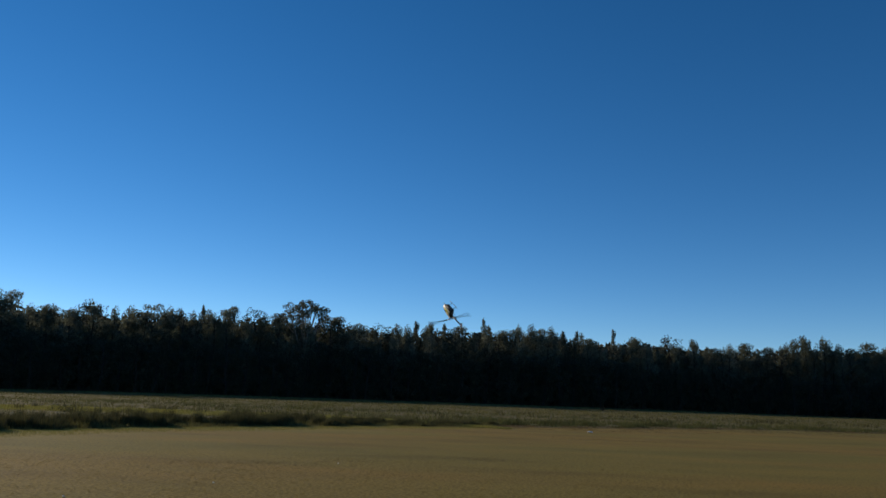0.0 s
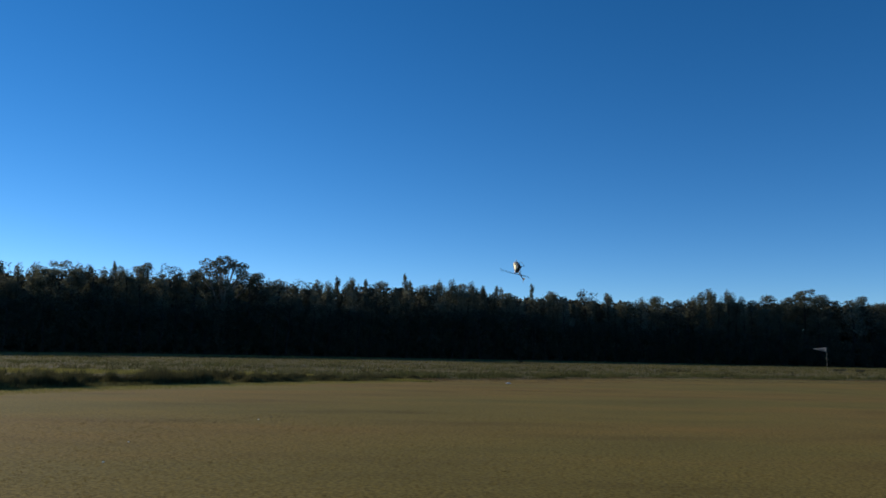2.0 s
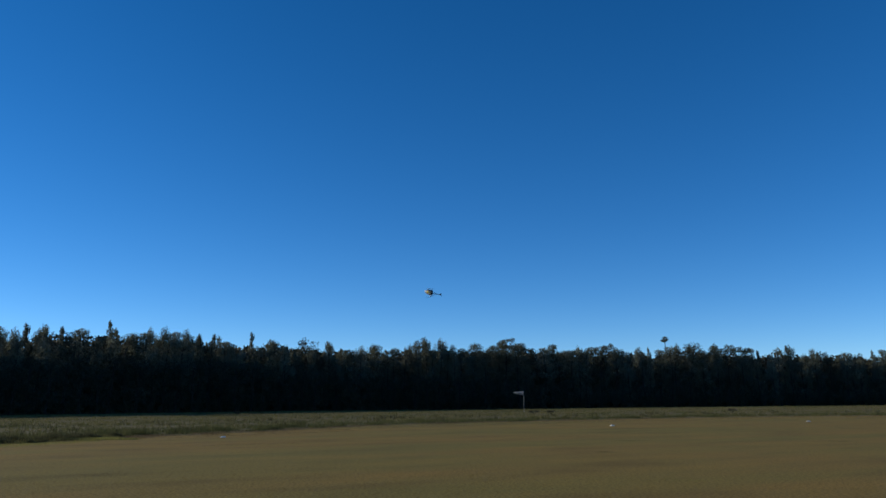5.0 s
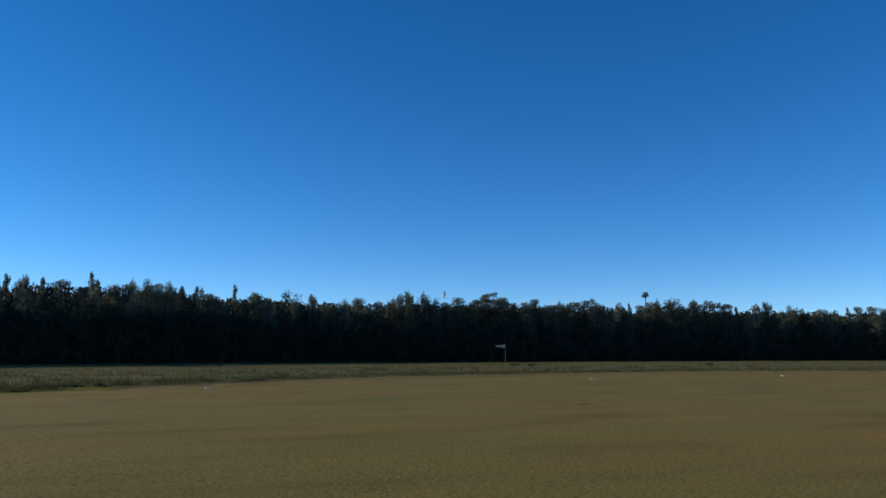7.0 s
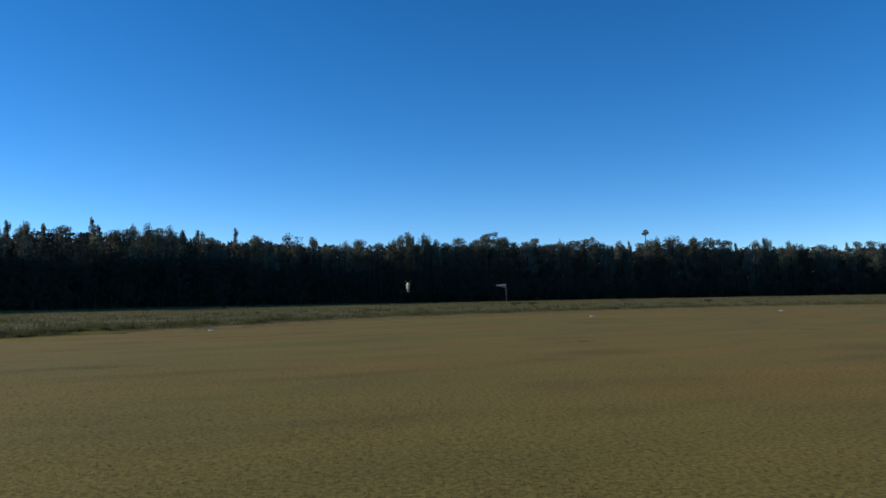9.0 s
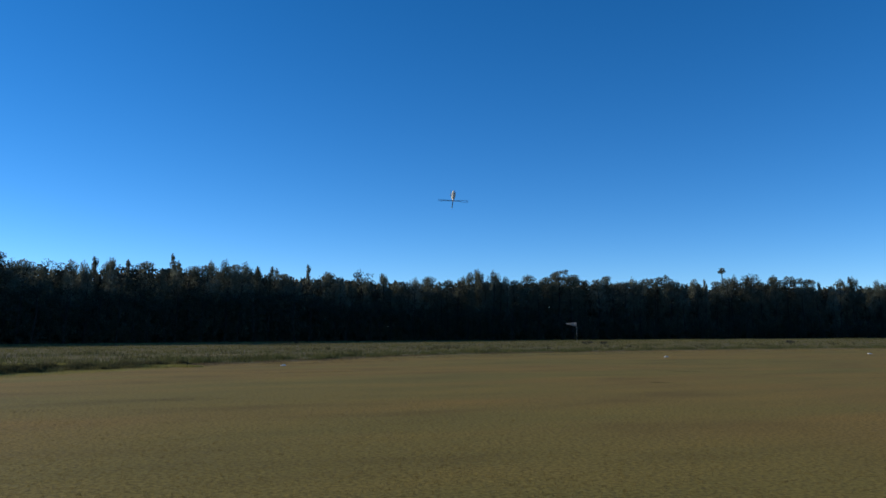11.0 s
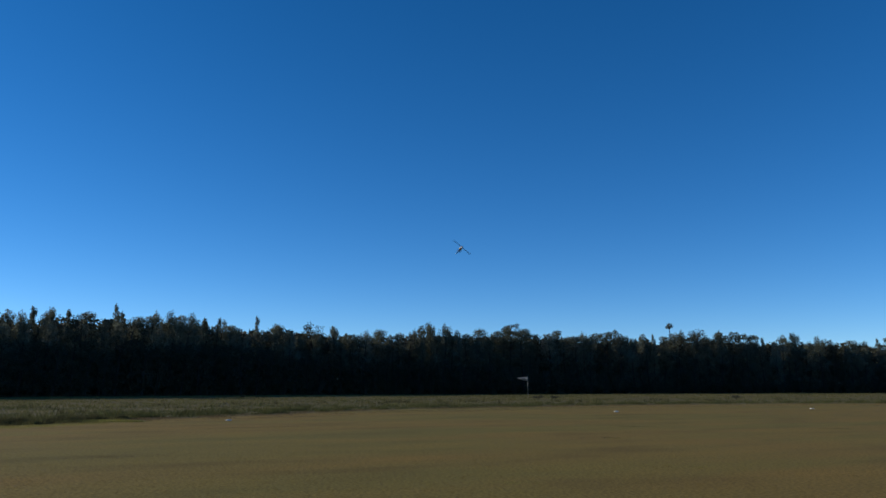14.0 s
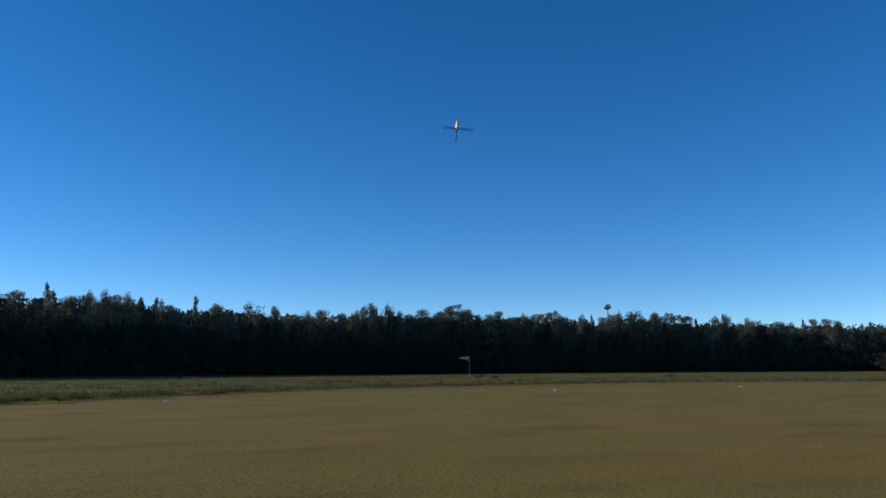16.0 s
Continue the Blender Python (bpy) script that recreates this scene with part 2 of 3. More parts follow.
# ---- grass ----
def blades(rng, x, y, z, count, height, width, spread, lean=0.35):
    """count blades in a tuft round each point; heights one to a point. Returns verts and faces."""
    n = len(x)
    bx = np.repeat(x, count) + rng.normal(0, 1, n * count) * np.repeat(spread, count)
    by = np.repeat(y, count) + rng.normal(0, 1, n * count) * np.repeat(spread, count)
    bz = np.repeat(z, count)
    h = np.repeat(height, count) * rng.uniform(0.45, 1.1, n * count)
    w = np.repeat(width, count) * rng.uniform(0.6, 1.3, n * count)
    turn = rng.uniform(0, math.tau, n * count)
    lx, ly = rng.normal(0, lean, n * count) * h, rng.normal(0, lean, n * count) * h
    v = np.empty((n * count, 3, 3))
    v[:, 0] = np.stack((bx - w * np.cos(turn), by - w * np.sin(turn), bz - 0.02), 1)
    v[:, 1] = np.stack((bx + w * np.cos(turn), by + w * np.sin(turn), bz - 0.02), 1)
    v[:, 2] = np.stack((bx + lx, by + ly, bz + h), 1)
    return v.reshape(-1, 3), np.arange(n * count * 3).reshape(-1, 3)


def scatter(rng, n, az0, az1, lo, hi, power=0.5):
    """Random bearings and distances between two distance functions."""
    az = rng.uniform(az0, az1, n)
    a, b = lo(az), hi(az)
    return az, a + (b - a) * rng.uniform(0, 1, n) ** power


def tufts(name, rng, az, r, mat, label, count, height, width, spread, lean=0.35):
    x, y = r * np.sin(np.radians(az)), r * np.cos(np.radians(az))
    one = np.ones(len(az))
    v, f = blades(rng, x, y, land(az, r), count, height * one, width * one, spread * one, lean)
    return tagged(new(name, mesh_of(name, v, f, mat)), label, "grass", kind="stuff")


def patchy(az, r, size, seed):
    return np.array([noise.noise(Vector((q * math.sin(radians(p)) / size, q * math.cos(radians(p)) / size, seed))) for p, q in zip(az, r)])


def build_grass():
    rng = np.random.default_rng(3)
    edge, wood = (lambda a: at_az(AZ_EDGE, a)), (lambda a: at_az(AZ_WOOD, a))
    # close-cropped turf before the camera
    az, r = scatter(rng, 78000, -48, 72, lambda a: 5.0 + 0 * a, lambda a: 24.0 + 0 * a, 1.15)
    h = 0.018 + 0.016 * patchy(az, r, 0.09, 1) + 0.006 * patchy(az, r, 1.5, 5)
    tufts("short_grass", rng, az, r, BLADE, "short dry yellow-brown turf cropped close", 4, np.maximum(h, 0.006) * np.clip((25 - r) / 8, 0.3, 1), 0.0055, 0.022, 0.6)
    az, r = scatter(rng, 12000, -180, 180, lambda a: 0.2 + 0 * a, lambda a: 5.2 + 0 * a, 0.5)
    h = 0.018 + 0.016 * patchy(az, r, 0.09, 1)
    tufts("near_turf", rng, az, r, BLADE, "short dry turf round the standing place", 4, np.maximum(h, 0.006), 0.0055, 0.022, 0.6)
    # the paler, less trodden margin of the mown field before the sedge
    az, r = scatter(rng, 16000, -50, 3, lambda a: edge(a) - 3.2, lambda a: edge(a) + 0.6, 0.55)
    tufts("field_margin", rng, az, r, PALE, "pale yellow-green turf margin before the sedge", 4, 0.035 + 0.02 * patchy(az, r, 0.5, 3), 0.009, 0.035, 0.5)
    # rough grass between the field and the wood, in straw and green drifts that run across the view
    def drift(az, r, seed):
        x, y = r * np.sin(np.radians(az)), r * np.cos(np.radians(az))
        return np.array([noise.noise(Vector((p / 26, q / 7, seed))) + 0.5 * noise.noise(Vector((p / 9, q / 3, seed + 5))) for p, q in zip(x, y)])

    strip = lambda a: 40.5 - 0.17 * a
    az, r = scatter(rng, 27000, -50, 76, lambda a: edge(a) + 0.8, lambda a: wood(a) - 1, 0.75)
    off = (r - strip(az)) / (7.5 * np.clip((5 - az) / 14, 0.02, 1))
    open_ground = (off < 0) | (off > 1)
    d = drift(az, r, 2) + np.where((r > strip(az)) & (r < 72), 0.2, -0.34)
    for name, mat, label, keep, base in (("straw_grass", STRAW, "rough straw-coloured grassland, shin high and uneven", d < 0.05, 0.17), ("green_grass", GREEN, "rough green grass drifts in the grassland", d >= 0.05, 0.25)):
        k = keep & open_ground
        low = np.where((r[k] < strip(az[k])) & (az[k] < 5), 0.4, 1.0)
        tufts(name, rng, az[k], r[k], mat, label, 11, low * np.maximum(base + 0.16 * patchy(az[k], r[k], 5, 2), 0.07), 0.02, 0.3)
    az, r = scatter(rng, 6500, -50, 5, lambda a: strip(a), lambda a: strip(a) + 7.5 * np.clip((5 - a) / 14, 0.02, 1), 0.8)
    tufts("pale_strip", rng, az, r, PALE, "strip of pale yellow slashed grass behind the sedge", 8, 0.12 + 0.05 * patchy(az, r, 2, 6), 0.016, 0.16)
    # trodden russet verge, then a fringe of taller tufts, on the dry side
    az, r = scatter(rng, 15000, -3, 74, lambda a: edge(a) * (1 - 0.16 * np.clip((a + 3) / 20, 0.05, 1)), lambda a: edge(a) + 3.2, 0.6)
    k = patchy(az, r, 2.5, 17) > -0.2
    tufts("russet_verge", rng, az[k], r[k], RUSSET, "low russet dry grass verge along the mown field", 6, 0.03 + 0.02 * patchy(az[k], r[k], 1.5, 14) + 0.03 * (r[k] > edge(az[k])), 0.013, 0.09)
    az, r = scatter(rng, 6000, -2, 74, lambda a: edge(a) + 2.2 + 0.8 * np.sin(a * 1.3), lambda a: edge(a) + 9.5, 1.1)
    clump = patchy(az, r, 1.7, 4)
    k = clump > 0.0
    tufts("grass_fringe", rng, az[k], r[k], GREEN, "uneven fringe of taller green grass tufts", 11, 0.14 + 0.6 * clump[k], 0.018, 0.12, 0.28)
    # dark sedge tussocks on the wet side, each a clump of its own, with dry skirts
    n_t = 310
    taz, tr = scatter(rng, n_t, -50, 4, lambda a: edge(a) + 0.9 + 0.4 * np.sin(a * 1.7), lambda a: edge(a) + 5.4 - 3.2 * np.clip((a + 8) / 12, 0, 1), 1.2)
    size = rng.uniform(0.3, 0.6, n_t)
    tall = rng.uniform(0.34, 0.72, n_t) * np.clip((9.0 - taz) / 20, 0.6, 1)
    n = 50
    da, dr = rng.normal(0, 0.45, n_t * n), rng.normal(0, 0.45, n_t * n)
    size, tall = np.repeat(size, n), np.repeat(tall, n)
    r = np.repeat(tr, n) + dr * size
    az = np.repeat(taz, n) + np.degrees(da * size / r)
    h = tall * np.clip(1 - 0.75 * (da * da + dr * dr), 0.2, 1)
    tufts("sedge_bank", rng, az, r, SEDGE, "bank of dark green sedge tussocks", 9, h, 0.012, 0.05, 0.24)
    az, r = scatter(rng, 5000, -50, 4, lambda a: edge(a) + 0.2, lambda a: edge(a) + 6.0 - 3.2 * np.clip((a + 8) / 12, 0, 1), 0.9)
    tufts("sedge_skirt", rng, az, r, STRAW, "dry straw grass between the sedge tussocks", 8, 0.16 + 0.14 * patchy(az, r, 1.2, 9), 0.014, 0.1)
    # dead bracken along the foot of the wood
    az, r = scatter(rng, 4500, -50, 76, lambda a: wood(a) - 6, lambda a: wood(a) + 1, 0.6)
    tufts("bracken_edge", rng, az, r, BRACKEN, "dead brown bracken along the foot of the wood", 9, 0.4 + 0.3 * patchy(az, r, 4, 15), 0.04, 0.4)
    # worn, brown and dark patches on the mown field
    # dark tufts at bearing 40 put the helicopter's cast shadow into the colour
    for name, mat, label, height, spots in (
            ("weed_patch", SEDGE, "flat dark patch in the mown turf, one a painted shadow of the helicopter", 0.03, ((40.0, 33.9, 0.7, 0.35), (38.4, 26.0, 0.35, 0.2), (53.5, 35.0, 0.8, 0.3))),
            ("dry_patch", RUSSET, "brown tufty patch in the mown turf", 0.024, ((3.3, 20.0, 1.3, 0.7), (-13.5, 17.3, 1.8, 0.6), (-6.0, 18.4, 0.8, 0.5), (13.0, 33.0, 2.5, 0.8))),
            ("pale_patch", PALE, "pale bleached patch in the mown turf", 0.02, ((31.5, 13.6, 0.45, 0.3), (44.0, 17.0, 0.5, 0.35)))):
        for az0, r0, wide, deep in spots:
            n = int(90 * wide * deep) + 25
            r = r0 + rng.normal(0, deep / 2, n)
            az = az0 + np.degrees(rng.normal(0, wide / 2, n) / r0)
            tufts(name, rng, az, r, mat, label, 5, height * rng.uniform(0.5, 1.2, n), 0.008, 0.035, 0.5)
    # scattered darker weeds
    az, r = scatter(rng, 1500, -45, 74, lambda a: edge(a) + 5, lambda a: edge(a) + 34, 0.8)
    keep = patchy(az, r, 5, 11) > 0.12
    tufts("weed_clumps", rng, az[keep], r[keep], SEDGE, "dark green weed clumps in the rough grass", 14, 0.42, 0.022, 0.16)


build_grass()


# ---- trees ----
def leaf_cloud(rng, centres, radii, per, size, droop=1.0):
    """Small leaf sprays scattered in an ellipsoid about each centre."""
    c, s = np.repeat(centres, per, 0), np.repeat(radii, per, 0)
    d = rng.normal(0, 1, c.shape)
    d *= (rng.uniform(0.25, 1, len(d)) ** 0.5 / np.linalg.norm(d, axis=1))[:, None]
    p = c + d * s
    u, w = rng.normal(0, 1, p.shape), rng.normal(0, 1, p.shape)
    u[:, 2] *= droop
    u /= np.linalg.norm(u, axis=1)[:, None]
    w -= (w * u).sum(1)[:, None] * u
    w /= np.linalg.norm(w, axis=1)[:, None]
    k = size * rng.uniform(0.6, 1.4, len(p))[:, None]
    k2 = k / math.sqrt(droop)
    v = np.stack((p - u * k * math.sqrt(droop), p + u * k * 0.7 + w * k2 * 0.55, p + u * k * 0.5 - w * k2 * 0.6), 1)
    return v.reshape(-1, 3), np.arange(len(p) * 3).reshape(-1, 3)


def make_tree(kind, seed):
    """One tree, 10 m high, at the origin: tapered trunk with limbs, and a crown of leaf sprays."""
    rng = np.random.default_rng(seed)
    bark, leaf = BARK, LEAF
    limbs, cs, rs = [], [], []
    per, size = 47, 0.112
    lean = rng.normal(0, 0.25, 2)
    top = 8.6
    trunk_r = 0.17

    def trunk_at(z):
        k = z / 10
        return np.array((lean[0] * k + 0.15 * math.sin(2.1 * k * 3 + seed), lean[1] * k + 0.15 * math.cos(1.7 * k * 3 + seed), z))

    def limb(z, ang, out, up):
        a = trunk_at(z)
        b = a + np.array((math.cos(ang) * out, math.sin(ang) * out, up))
        limbs.append((a, (a + b) / 2 + np.array((0, 0, -0.12 * out)), b))
        return b

    if kind in ("plume", "bushy"):
        wide = 2.1 if kind == "plume" else 2.5
        n = 62 if kind == "plume" else 70
        for i in range(n):
            z = 0.5 + 8.9 * (i + rng.uniform(0, 1)) / n
            k = z / 10
            if k < 0.45 and rng.uniform() < 0.55:
                continue
            reach = wide * (1 - k ** (1.7 if kind == "plume" else 2.8)) * (0.5 + 0.5 * min(1, max(0, (k - 0.25) / 0.3))) * rng.uniform(0.35, 1.05)
            b = limb(z * 0.9, rng.uniform(0, math.tau), reach, 0.5 + 0.1 * z * 0.4)
            cs.append(b)
            rs.append((0.5, 0.5, rng.uniform(0.55, 1.0)) if kind == "plume" else (0.7, 0.7, 0.55))
        for i in range(4 if kind == "plume" else 6):
            a, q = rng.uniform(0, math.tau), rng.uniform(0.1, 1.25)
            p = np.array((math.cos(a) * q, math.sin(a) * q, 9.45 - q * (0.75 if kind == "plume" else 0.35)))
            limbs.append((trunk_at(8.0), (trunk_at(8.0) + p) / 2, p))
            cs.append(p)
            rs.append((0.32, 0.32, 0.65) if kind == "plume" else (0.65, 0.65, 0.42))
    elif kind == "spire":
        for i in range(58):
            z = 0.6 + 9.1 * (i + rng.uniform(0, 1)) / 58
            reach = 1.7 * max(0.04, (1 - z / 10.2)) ** 0.9 * rng.uniform(0.3, 1.05) + 0.12
            cs.append(limb(z * 0.95, rng.uniform(0, math.tau), reach, 0.3))
            rs.append((0.46 - 0.027 * z, 0.46 - 0.027 * z, 0.6 - 0.02 * z))
        top = 9.6
    elif kind == "gum":
        leaf, bark, trunk_r, top = LEAF_PALE, BARK_PALE, 0.24, 6.0
        for i in range(22):
            ang = i * 2.399 + rng.uniform(-0.3, 0.3)
            z = rng.uniform(4.0, 5.9)
            out = 3.3 * math.sqrt((i + 0.4) / 22) * rng.uniform(0.85, 1.05)
            b = limb(z, ang, out, 9.35 - 0.2 * out * out * rng.uniform(0.7, 1.3) - z)
            for _ in range(5):
                cs.append(b + rng.normal(0, 0.30, 3) * (1, 1, 0.75))
                rs.append((0.36, 0.36, 0.27))
        for i in range(26):
            z = rng.uniform(1.2, 4.6)
            cs.append(limb(z, rng.uniform(0, math.tau), rng.uniform(0.4, 2.2), 0.5))
            rs.append((0.6, 0.6, 0.6))
        per, size = 66, 0.085
    elif kind == "umbrella":
        leaf, top, trunk_r = LEAF, 7.0, 0.2
        for i in range(26):
            ang, out = i * 2.399, 2.9 * math.sqrt((i + 0.5) / 26)
            b = limb(rng.uniform(5.6, 6.8), ang, out, 2.2 - 0.16 * out * out + rng.uniform(-0.1, 0.4))
            cs += [b, b + rng.normal(0, 0.3, 3) * (1, 1, 0.4)]
            rs += [(0.5, 0.5, 0.33)] * 2
        for i in range(40):
            z = rng.uniform(1.2, 7.2)
            cs.append(limb(z * 0.9, rng.uniform(0, math.tau), rng.uniform(0.5, 2.1), 0.5))
            rs.append((0.6, 0.6, 0.6))
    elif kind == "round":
        leaf, top, trunk_r = LEAF_DARK_SHADE, 8.0, 0.2
        for i in range(74):
            z = 0.8 + 8.6 * (i + rng.uniform(0, 1)) / 74
            k = (z - 5.6) / 4.2
            reach = 2.7 * math.sqrt(max(0.03, 1 - k * k)) * rng.uniform(0.4, 1.0)
            b = limb(z * 0.85, rng.uniform(0, math.tau), reach, z * 0.15)
            cs.append(b)
            rs.append((0.68, 0.68, 0.5))
    elif kind == "lollipop":
        bark, top, trunk_r = BARK, 9.0, 0.22
        for i in range(15):
            ang, out = i * 2.399, 0.5 * math.sqrt((i + 0.5) / 15)
            cs.append(limb(8.6, ang, out, rng.uniform(0.2, 0.95) - 0.5 * out))
            rs.append((0.22, 0.22, 0.15))
        for z, ang in ((7.6, 0.4), (7.0, 3.3)):
            cs.append(limb(z, ang, 0.5, 0.35))
            rs.append((0.18, 0.18, 0.12))
        per, size = 34, 0.075
    v, f = leaf_cloud(rng, np.array(cs), np.array(rs), per, size, {"plume": 2.6, "spire": 2.2, "bushy": 1.7}.get(kind, 1.0))
    fit_z = 10.0 / np.percentile(v[:, 2], 99.9)
    root = tagged(new(kind + "_tree"), {
        "plume": "grey-green feathery she-oak with drooping sprays", "bushy": "bushy grey-green woodland tree with dense crown",
        "spire": "slim pointed she-oak rising over the wood", "gum": "tall pale-barked gum tree with open crown",
        "umbrella": "flat-topped gum tree with domed spreading crown", "round": "dense round-crowned dark green tree, in the front row coloured for shade",
        "lollipop": "thin bare-stemmed tree with small tufted top"}[kind], "tree", "trees of the wood")
    bm = bmesh.new()
    zs = np.linspace(-0.4, top, 9)
    tube(bm, [trunk_at(z) for z in zs], [trunk_r * (1.35 if z < 0 else 1) * (1 - 0.85 * max(0, z) / 10) for z in zs], 7)
    for i, l in enumerate(limbs):
        if i % 4 == 0 or kind in ("gum", "lollipop"):
            tube(bm, l, (0.10, 0.07, 0.03) if kind == "gum" else (0.06, 0.04, 0.015) if kind != "lollipop" else (0.03, 0.025, 0.012), 4 if kind == "gum" else 3)
    for p in bm.verts:
        p.co.z *= fit_z
    v[:, 2] *= fit_z
    part("trunk", bm, bark, root)
    put("crown", mesh_of("crown", v, f, leaf), root)
    return root


PROTOS = {}
for kind, variants in (("plume", 4), ("bushy", 3), ("spire", 2), ("gum", 1), ("umbrella", 2), ("round", 2), ("lollipop", 1)):
    PROTOS[kind] = [make_tree(kind, 11 + 7 * i + len(kind)) for i in range(variants)]
USED = set()

# skyline trees: bearing, elevation of the top, kind letter
SKY_LEFT = ((-31.0, 5.85, "b"), (-29.7, 5.7, "b"), (-27.6, 4.99, "b"), (-26.1, 5.01, "p"), (-25.1, 5.43, "r"), (-23.5, 5.18, "p"), (-22.1, 5.01, "p"), (-21.0, 5.46, "u"),
            (-19.8, 5.47, "p"), (-17.7, 5.7, "s"), (-16.2, 5.48, "b"), (-14.3, 5.72, "r"), (-10.4, 6.55, "g"), (-7.8, 5.47, "b"), (-4.8, 5.06, "r"),
            (-3.6, 5.11, "p"), (-1.0, 5.3, "p"), (1.3, 5.13, "b"), (3.0, 5.75, "s"), (4.6, 4.94, "b"), (6.6, 5.42, "p"), (8.1, 4.95, "p"), (9.0, 4.98, "s"),
            (9.9, 5.0, "s"), (10.9, 4.43, "p"), (12.7, 5.18, "s"), (14.3, 4.58, "b"), (16.5, 4.78, "r"), (18.1, 4.56, "p"))
SKY_RIGHT = ((20.2, 4.0, "r"), (21.5, 4.37, "b"), (23.1, 4.07, "b"), (24.8, 4.65, "p"), (25.4, 4.81, "p"), (26.5, 4.8, "p"), (27.5, 4.27, "p"),
             (29.0, 4.43, "b"), (31.2, 4.73, "u"), (32.8, 4.1, "r"), (35.0, 4.26, "b"), (36.8, 4.09, "p"), (38.5, 4.18, "u"), (39.9, 3.8, "p"), (41.8, 3.87, "s"),
             (43.1, 4.66, "l"), (43.3, 3.91, "b"), (44.9, 4.18, "r"), (46.4, 3.92, "b"), (47.7, 3.91, "u"), (48.8, 3.27, "p"), (50.4, 3.64, "p"),
             (51.0, 3.73, "s"), (53.1, 3.29, "r"), (54.4, 3.16, "b"), (55.3, 3.08, "p"), (56.6, 3.25, "b"), (57.4, 3.25, "b"), (58.3, 3.06, "p"))
KINDS = {k[0]: k for k in PROTOS}


def plant(kind, az, r, height, wide=1.0):
    proto = random.choice(PROTOS[kind])
    at = spot(az, r, -0.05)
    m = pose(*at, 0, 0, random.uniform(0, 360)) @ Matrix.Diagonal((wide * height / 10, wide * height / 10, height / 10, 1))
    if proto.name in USED:
        k = proto.scale
        copy_thing(proto, m @ Matrix.Diagonal((1 / k.x, 1 / k.y, 1 / k.z, 1)))
    else:
        USED.add(proto.name)
        proto.matrix_basis = m


def skyline(az):
    xs, ys = zip(*[(s[0], s[1]) for s in SKY_LEFT + SKY_RIGHT if s[2] not in "lg"])
    ys = np.convolve(np.pad(ys, 1, mode="edge"), (0.25, 0.5, 0.25), "valid")
    return float(np.interp(az, (-60, *xs, 80), (5.2, *ys, 2.9)))


def build_wood():
    random.seed(5)
    for az, el, k in SKY_LEFT + SKY_RIGHT:
        r = float(at_az(AZ_WOOD, az)) + (random.uniform(4, 7) if k != "l" else 13)
        height = EYE + r * math.tan(radians(el)) - float(land(az, r))
        plant(KINDS[k], az, r, height, {"s": 0.75, "l": 0.9, "g": 0.98, "p": 0.85}.get(k, 0.95))
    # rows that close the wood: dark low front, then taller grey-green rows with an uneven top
    # the front row's dark leaves put the lower wood's shade into colour
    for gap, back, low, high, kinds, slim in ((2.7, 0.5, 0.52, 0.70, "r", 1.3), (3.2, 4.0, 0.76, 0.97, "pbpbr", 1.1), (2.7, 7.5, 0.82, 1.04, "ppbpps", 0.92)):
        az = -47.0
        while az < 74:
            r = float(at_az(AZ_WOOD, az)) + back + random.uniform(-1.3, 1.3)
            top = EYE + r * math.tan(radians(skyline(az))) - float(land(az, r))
            if kinds == "r":  # the dark shade row sinks where the wood bends away and sun reaches lower
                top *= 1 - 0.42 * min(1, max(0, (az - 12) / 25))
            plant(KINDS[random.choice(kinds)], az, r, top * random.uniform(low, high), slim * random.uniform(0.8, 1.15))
            az += math.degrees(gap * random.uniform(0.75, 1.25) / r)
    # the depth of the wood and its undergrowth
    # both are filled in with dark leaves that stand for shade among the trees
    rng = np.random.default_rng(8)
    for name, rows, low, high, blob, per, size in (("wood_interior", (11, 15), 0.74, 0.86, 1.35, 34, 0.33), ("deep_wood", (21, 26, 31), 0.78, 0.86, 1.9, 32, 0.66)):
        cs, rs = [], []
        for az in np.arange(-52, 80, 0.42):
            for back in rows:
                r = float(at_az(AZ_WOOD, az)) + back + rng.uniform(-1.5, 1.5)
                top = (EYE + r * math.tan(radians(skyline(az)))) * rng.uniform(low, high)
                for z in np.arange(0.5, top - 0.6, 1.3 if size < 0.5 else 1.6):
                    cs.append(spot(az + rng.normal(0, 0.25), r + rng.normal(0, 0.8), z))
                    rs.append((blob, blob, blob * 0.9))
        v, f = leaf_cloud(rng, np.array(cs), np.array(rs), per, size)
        tagged(new(name, mesh_of(name, v, f, LEAF_DARK_SHADE)), "depth of the wood behind the front trees, shade put into dark leaves", "wood", kind="stuff")
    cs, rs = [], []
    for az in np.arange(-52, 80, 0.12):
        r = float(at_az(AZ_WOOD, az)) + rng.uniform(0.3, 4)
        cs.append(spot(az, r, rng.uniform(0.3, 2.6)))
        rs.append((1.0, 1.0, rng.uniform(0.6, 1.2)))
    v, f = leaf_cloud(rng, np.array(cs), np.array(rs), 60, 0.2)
    tagged(new("undergrowth", mesh_of("undergrowth", v, f, LEAF_DARK_SHADE)), "scrubby undergrowth at the foot of the wood, coloured dark for shade", "shrubs", kind="stuff")


build_wood()


